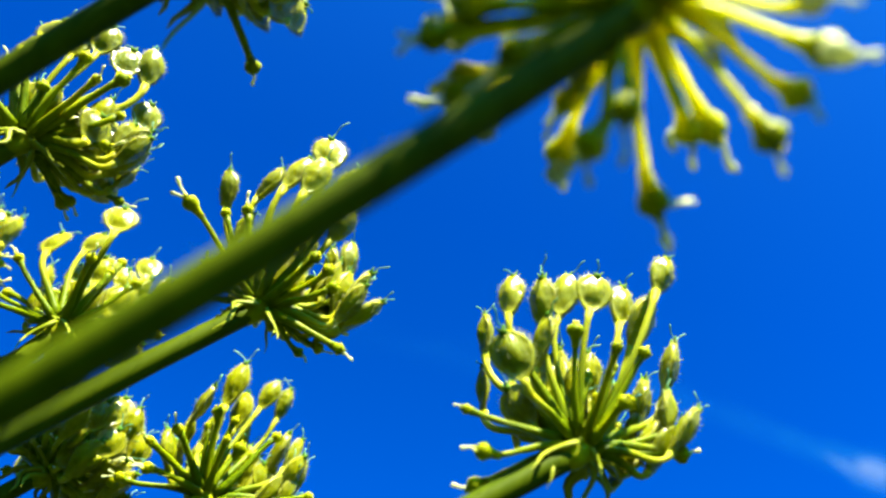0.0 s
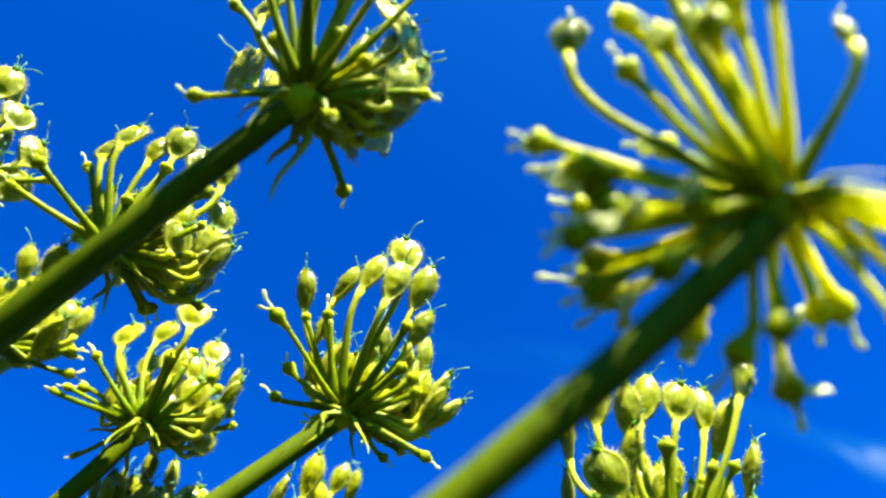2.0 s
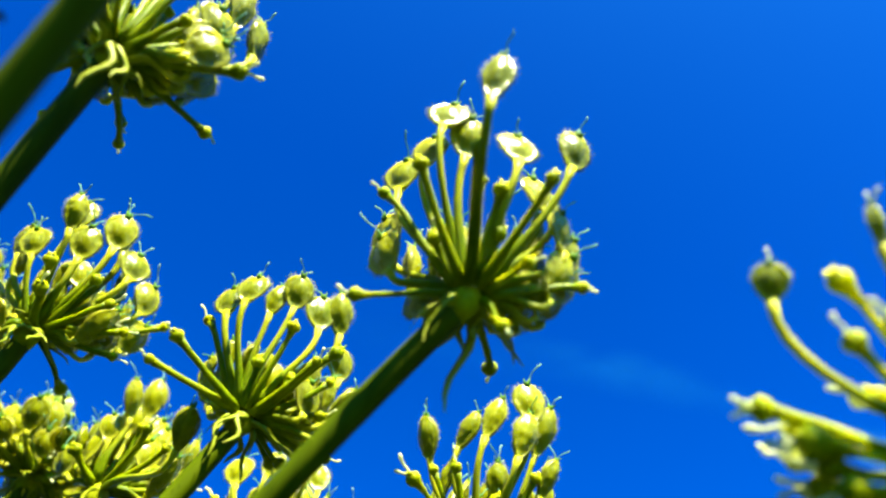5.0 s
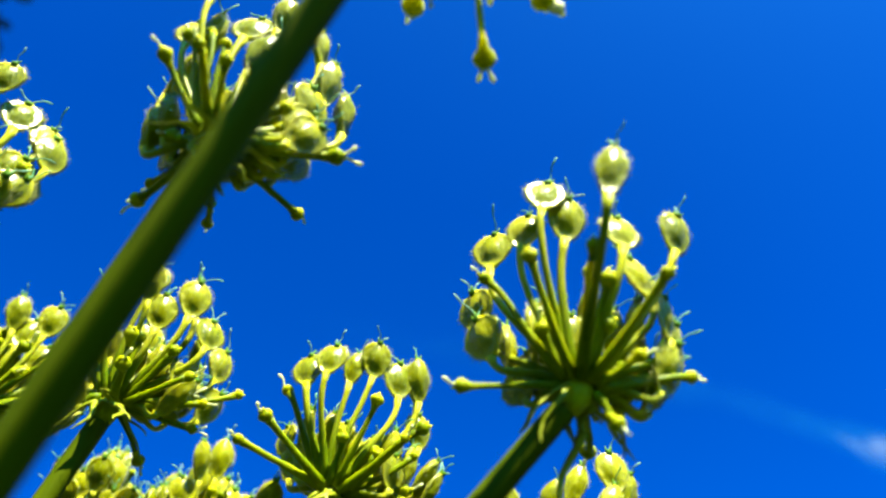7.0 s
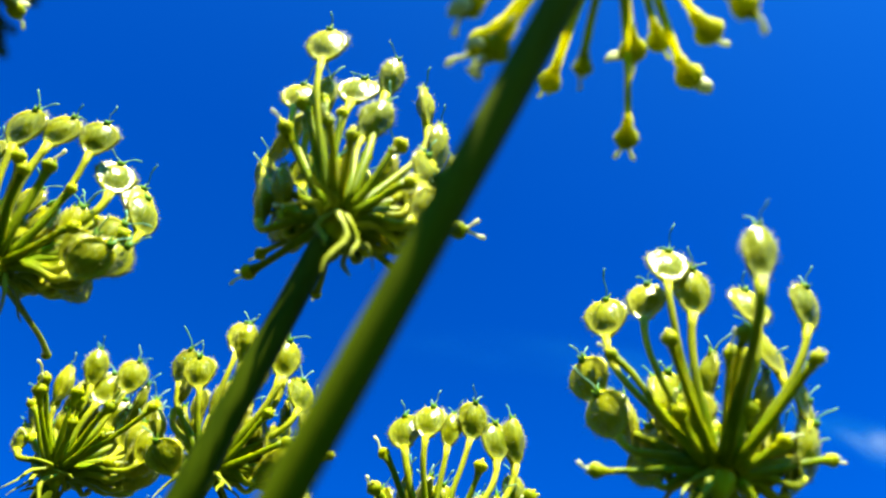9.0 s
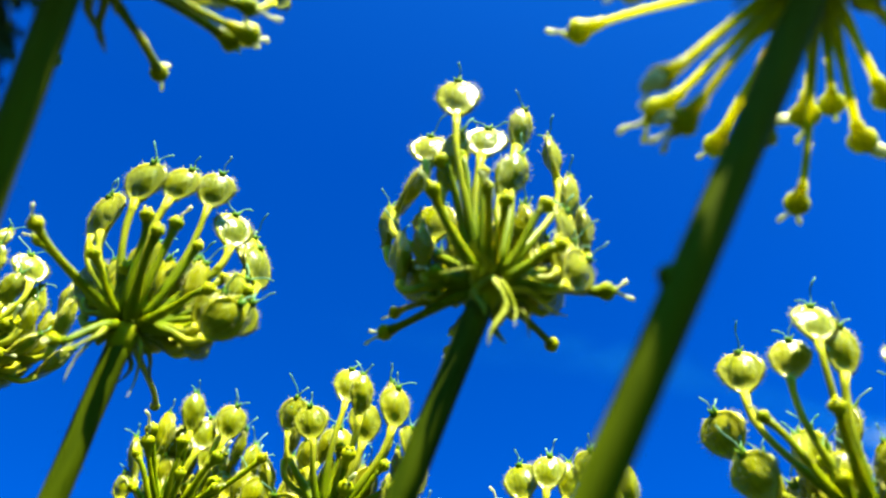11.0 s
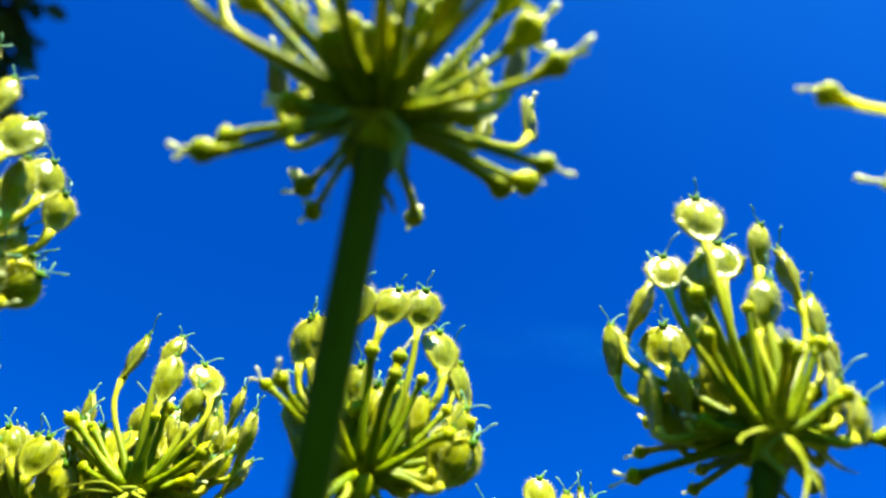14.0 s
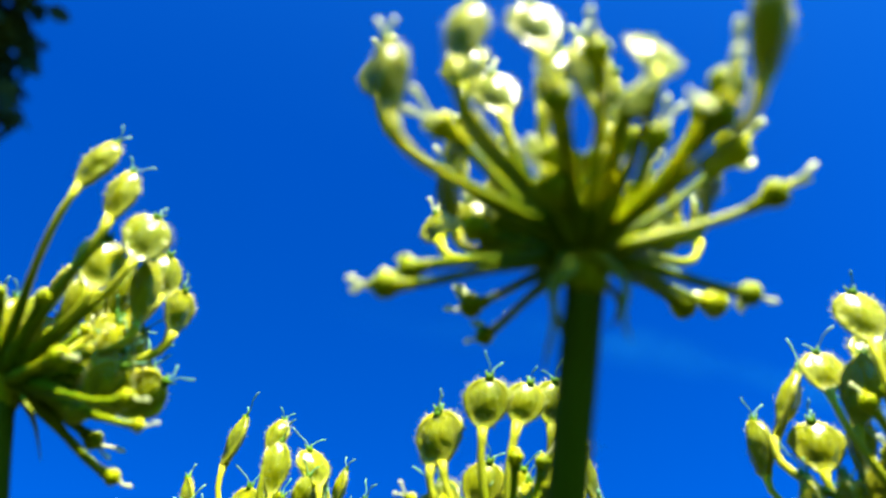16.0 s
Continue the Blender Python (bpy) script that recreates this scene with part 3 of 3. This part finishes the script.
seed_head(115, (-0.1846, 0.0358, 1.4523), (0.119, -0.154, 0.981), LOOK,
          bend=(0.0, 0.0, 0.0), thick=0.0019, extra=(40, 11), swell=0.9, petals=0, discs=0.3,
          fruits=[
              (20, 145, 27.6), (9, -133, 26.4), (17, -40, 23.5), (32, 8, 25.6), (48, 125, 24.6), (13, -115, 19.7), (31, -18, 16.5), (19, -52, 17.3),
          ],
          buds=[
              (52, 161, 18.8), (6, 69, 17.8), (57, 152, 17.3),
          ])
seed_head(116, (-0.2073, -0.012, 1.4609), (0.486, -0.303, 0.819), LOOK,
          bend=(0.0, 0.0, 0.0), thick=0.0019, extra=(40, 11), swell=0.9, petals=0, discs=0.6,
          fruits=[
              (18, -155, 31.0), (10, -132, 28.1), (20, -80, 26.0), (22, -9, 25.3), (34, -17, 24.0), (29, -53, 20.3), (19, -96, 19.8),
              (51, -10, 15.7),
          ],
          buds=[
              (76, -68, 21.0), (81, -53, 20.3), (93, -19, 13.9), (101, -27, 18.9),
          ])
seed_head(117, (-0.1411, 0.1189, 1.436), (0.148, 0.027, 0.989), LOOK,
          bend=(0.0, 0.0, 0.0), thick=0.0019, extra=(44, 13), swell=0.9, petals=0, discs=0.55,
          fruits=[
              (19, 140, 19.6), (64, -179, 18.2), (33, -125, 10.8),
          ],
          buds=[
              (31, -155, 17.5),
          ])
seed_head(118, (-0.2054, 0.0477, 1.4503), (-0.068, -0.206, 0.976), LOOK,
          bend=(0.0, 0.0, 0.0), thick=0.0019, extra=(42, 10), swell=0.9, petals=0, discs=0.55,
          fruits=[

          ],
          buds=[

          ])

# main stem from the meadow up to the umbel's centre
stem = thing("flower_stem", pose(UMBEL.x, UMBEL.y, 0), "thick ribbed green stem standing in the meadow", "plant stem")
pts = [Vector((0.012 * math.sin(i * 0.5), 0.01 * math.cos(i * 0.4) - 0.01, UMBEL.z * i / 14)) for i in range(15)]
pts[-1] = Vector((0, 0, UMBEL.z - 0.002))
verts, faces = tube(pts, [0.016 - 0.006 * i / 14 for i in range(14)] + [0.008], 18, wobble=0.03, rng=random.Random(3))
part("stem", mesh_of("stem", verts, faces, M_STALK), stem)

# ---- small broad-leaved tree standing close by, the tip of its crown hanging into view ----
def leaf_clump(rng, centre, radius, count, verts, faces):
    for _ in range(count):
        o = jitter(rng)
        while o.length > 1:
            o = jitter(rng)
        p = centre + Vector((o.x, o.y, o.z * 0.85)) * radius
        along = (jitter(rng) + Vector((0, 0, -0.5))).normalized()
        across = along.orthogonal().normalized()
        across.rotate(Matrix.Rotation(rng.uniform(0, 6.28), 3, along))
        fold = along.cross(across) * 0.25
        size = rng.uniform(0.035, 0.065)
        b = len(verts)
        verts.extend((p, p + (along * 0.35 + across * 0.34 + fold * 0.3) * size, p + (along * 0.75 + across * 0.26 + fold * 0.3) * size, p + along * size,
                      p + (along * 0.75 - across * 0.26 + fold * 0.3) * size, p + (along * 0.35 - across * 0.34 + fold * 0.3) * size))
        faces.extend(((b, b + 1, b + 2, b + 3), (b, b + 3, b + 4, b + 5)))


def broadleaf_tree(seed, foot, height, spread, reach_to):
    """reach_to: crown tips as (place, clump radius); the rest of the crown rounds off behind them."""
    rng = random.Random(seed)
    tree = thing("tree", pose(*foot), "small broad-leaved tree with dense dark green crown", "tree")
    trunk = [Vector((0.06 * math.sin(i * 0.9), 0.05 * math.cos(i * 0.7) - 0.05, height * 0.85 * i / 9)) for i in range(10)]
    verts, faces = tube(trunk, [0.075 * (1 - i / 11) for i in range(10)], 12, wobble=0.06, rng=rng)
    part("trunk", mesh_of("trunk", verts, faces, M_BARK), tree)
    tips = [(Vector(p) - Vector(foot), r) for p, r in reach_to]
    toward_view = (tips[0][0] * Vector((1, 1, 0))).normalized()
    for i in range(26):
        ang, up = i * 2.4, rng.uniform(0.4, 1.0)
        r = spread * rng.uniform(0.5, 0.95) * math.sqrt(max(0.15, 1 - ((up - 0.68) / 0.36) ** 2))
        tip = Vector((math.cos(ang) * r, math.sin(ang) * r, height * up))
        if tip.dot(toward_view) < 0.25 * spread:
            tips.append((tip, 0.24))
    cv, cf = [], []
    for tip, size in tips:
        start = trunk[min(8, max(3, int(9 * tip.z / height * 0.75)))]
        bend = start.lerp(tip, 0.5) + Vector((0, 0, 0.12))
        path = bezier(start, start.lerp(bend, 0.6), bend.lerp(tip, 0.4), tip, 8)
        verts, faces = tube(path, [0.022 * (1 - i / 9) + 0.002 for i in range(9)], 7, wobble=0.08, rng=rng)
        part("limb", mesh_of("limb", verts, faces, M_BARK), tree)
        leaf_clump(rng, tip, size, int(260 * (size / 0.15) ** 2), cv, cf)
        leaf_clump(rng, path[5], size * 1.3, int(260 * (size / 0.15) ** 2), cv, cf)
    tagged(part("crown", mesh_of("crown", cv, cf, M_LEAF, False), tree), kind="stuff")
    return tree


def toward(azimuth, elevation, distance, eye=(-0.147, -0.086, 1.397)):
    a0, e0 = radians(azimuth), radians(elevation)
    return (eye[0] + distance * math.sin(a0) * math.cos(e0), eye[1] + distance * math.cos(a0) * math.cos(e0), eye[2] + distance * math.sin(e0))


def sunward(place, distance):
    return tuple(Vector(place) + sun_way * distance)


EDGE = [toward(-59.0, 56.7, 1.85), toward(-56.8, 54.3, 1.85), toward(-54.9, 52.3, 1.85), toward(-53.5, 50.2, 1.85)]
# the sunward clumps are unseen, added to throw shade on the EDGE leaves
broadleaf_tree(8, (-3.3, 0.55, -0.03), 4.6, 1.1, [(p, 0.11) for p in EDGE] + [(sunward(p, 0.55), 0.22) for p in EDGE] + [(sunward(p, 0.95), 0.26) for p in EDGE[:3]])

# ---- thin high cloud: a torn streak across the blue ----
M_CLOUD = bpy.data.materials.new("ice_cloud")
M_CLOUD.use_nodes = True
n, l = M_CLOUD.node_tree.nodes, M_CLOUD.node_tree.links
n.clear()
uv = n.new("ShaderNodeUVMap")
uv.uv_map = "streak"
stretch = n.new("ShaderNodeMapping")
stretch.inputs["Scale"].default_value = (7.0, 1.2, 1.0)
l.new(uv.outputs["UV"], stretch.inputs["Vector"])
torn = n.new("ShaderNodeTexNoise")
torn.inputs["Scale"].default_value, torn.inputs["Detail"].default_value, torn.inputs["Distortion"].default_value = 1.3, 6, 0.6
l.new(stretch.outputs["Vector"], torn.inputs["Vector"])
level = n.new("ShaderNodeMapRange")
level.inputs["From Min"].default_value, level.inputs["From Max"].default_value = 0.32, 0.75
l.new(torn.outputs["Fac"], level.inputs["Value"])
body = n.new("ShaderNodeAttribute")
body.attribute_name = "veil"
thick = n.new("ShaderNodeMath")
thick.operation = "MULTIPLY"
l.new(level.outputs["Result"], thick.inputs[0])
l.new(body.outputs["Fac"], thick.inputs[1])
# thin ice lets the blue through, the thick knot is white
dense = n.new("ShaderNodeMapRange")
dense.inputs["From Min"].default_value, dense.inputs["From Max"].default_value = 0.16, 0.5
l.new(thick.outputs[0], dense.inputs["Value"])
white = n.new("ShaderNodeMix")
white.data_type = "RGBA"
white.inputs["A"].default_value, white.inputs["B"].default_value = (0.03, 0.60, 0.95, 1), (0.60, 0.84, 1.0, 1)
l.new(dense.outputs["Result"], white.inputs["Factor"])
ice = n.new("ShaderNodeBsdfDiffuse")
ice2 = n.new("ShaderNodeBsdfTranslucent")
l.new(white.outputs["Result"], ice.inputs["Color"]), l.new(white.outputs["Result"], ice2.inputs["Color"])
lit = n.new("ShaderNodeMixShader")
l.new(ice.outputs["BSDF"], lit.inputs[1]), l.new(ice2.outputs["BSDF"], lit.inputs[2])
clear = n.new("ShaderNodeBsdfTransparent")
veil = n.new("ShaderNodeMixShader")
l.new(thick.outputs[0], veil.inputs["Fac"])
l.new(clear.outputs["BSDF"], veil.inputs[1]), l.new(lit.outputs["Shader"], veil.inputs[2])
cloud_out = n.new("ShaderNodeOutputMaterial")
l.new(veil.outputs["Shader"], cloud_out.inputs["Surface"])

# azimuth, elevation, half width in degrees, density
STREAK = [(-16, 44.0, 1.5, 0), (-8, 43.2, 1.8, 0.0353), (2, 42.2, 1.8, 0.0588), (8, 41.2, 1.6, 0.103), (13, 40.0, 1.6, 0.176), (17, 38.7, 1.7, 0.176), (20.5, 37.2, 1.6, 0.176),
          (24, 35.6, 1.2, 0.0882), (27.5, 33.2, 1.0, 0.132), (30.5, 31.0, 1.0, 0.265), (32.8, 29.4, 1.5, 0.85), (34.8, 28.0, 1.6, 0.84), (37.5, 26.0, 1.4, 0.353), (42, 23.0, 1.2, 0)]
verts, faces, dens, uvs = [], [], [], []
FINE, ACROSS = 8, 8
count = (len(STREAK) - 1) * FINE
for i in range(count + 1):
    k, f = min(i // FINE, len(STREAK) - 2), i / FINE - min(i // FINE, len(STREAK) - 2)
    a0, e0, w0, d0 = [u + (v - u) * f for u, v in zip(STREAK[k], STREAK[k + 1])]
    for j in range(ACROSS + 1):
        v = j / ACROSS * 2 - 1
        verts.append(toward(a0 + v * w0 * 0.6, e0 + v * w0, 2600))
        dens.append(d0 * (1 - v * v) ** 1.5)
        uvs.append((i / count, j / ACROSS))
for i in range(count):
    for j in range(ACROSS):
        a0 = i * (ACROSS + 1) + j
        faces.append((a0, a0 + 1, a0 + ACROSS + 2, a0 + ACROSS + 1))
me = mesh_of("cloud", verts, faces, M_CLOUD)
me.attributes.new("veil", "FLOAT", "POINT").data.foreach_set("value", dens)
layer = me.uv_layers.new(name="streak")
layer.data.foreach_set("uv", [c for loop in me.loops for c in uvs[loop.vertex_index]])
cloud = tagged(new("cloud", me), "thin torn streak of white ice cloud", "cloud", kind="structure")

# ---- meadow ----
verts, faces = [], []
N = 60
for iy in range(N + 1):
    for ix in range(N + 1):
        u, v = ix / N * 2 - 1, iy / N * 2 - 1
        x, y = 3000 * u * abs(u) ** 2, 3000 * v * abs(v) ** 2
        near = 1 / (1 + (x * x + y * y) / 400)
        z = 0.05 * noise.noise(Vector((x * 0.3, y * 0.3, 0))) * near - 0.03
        verts.append((x, y, z))
for iy in range(N):
    for ix in range(N):
        a0 = iy * (N + 1) + ix
        faces.append((a0, a0 + 1, a0 + N + 2, a0 + N + 1))
tagged(new("ground", mesh_of("ground", verts, faces, M_MEADOW)), "green summer meadow reaching the horizon", "ground", kind="structure")
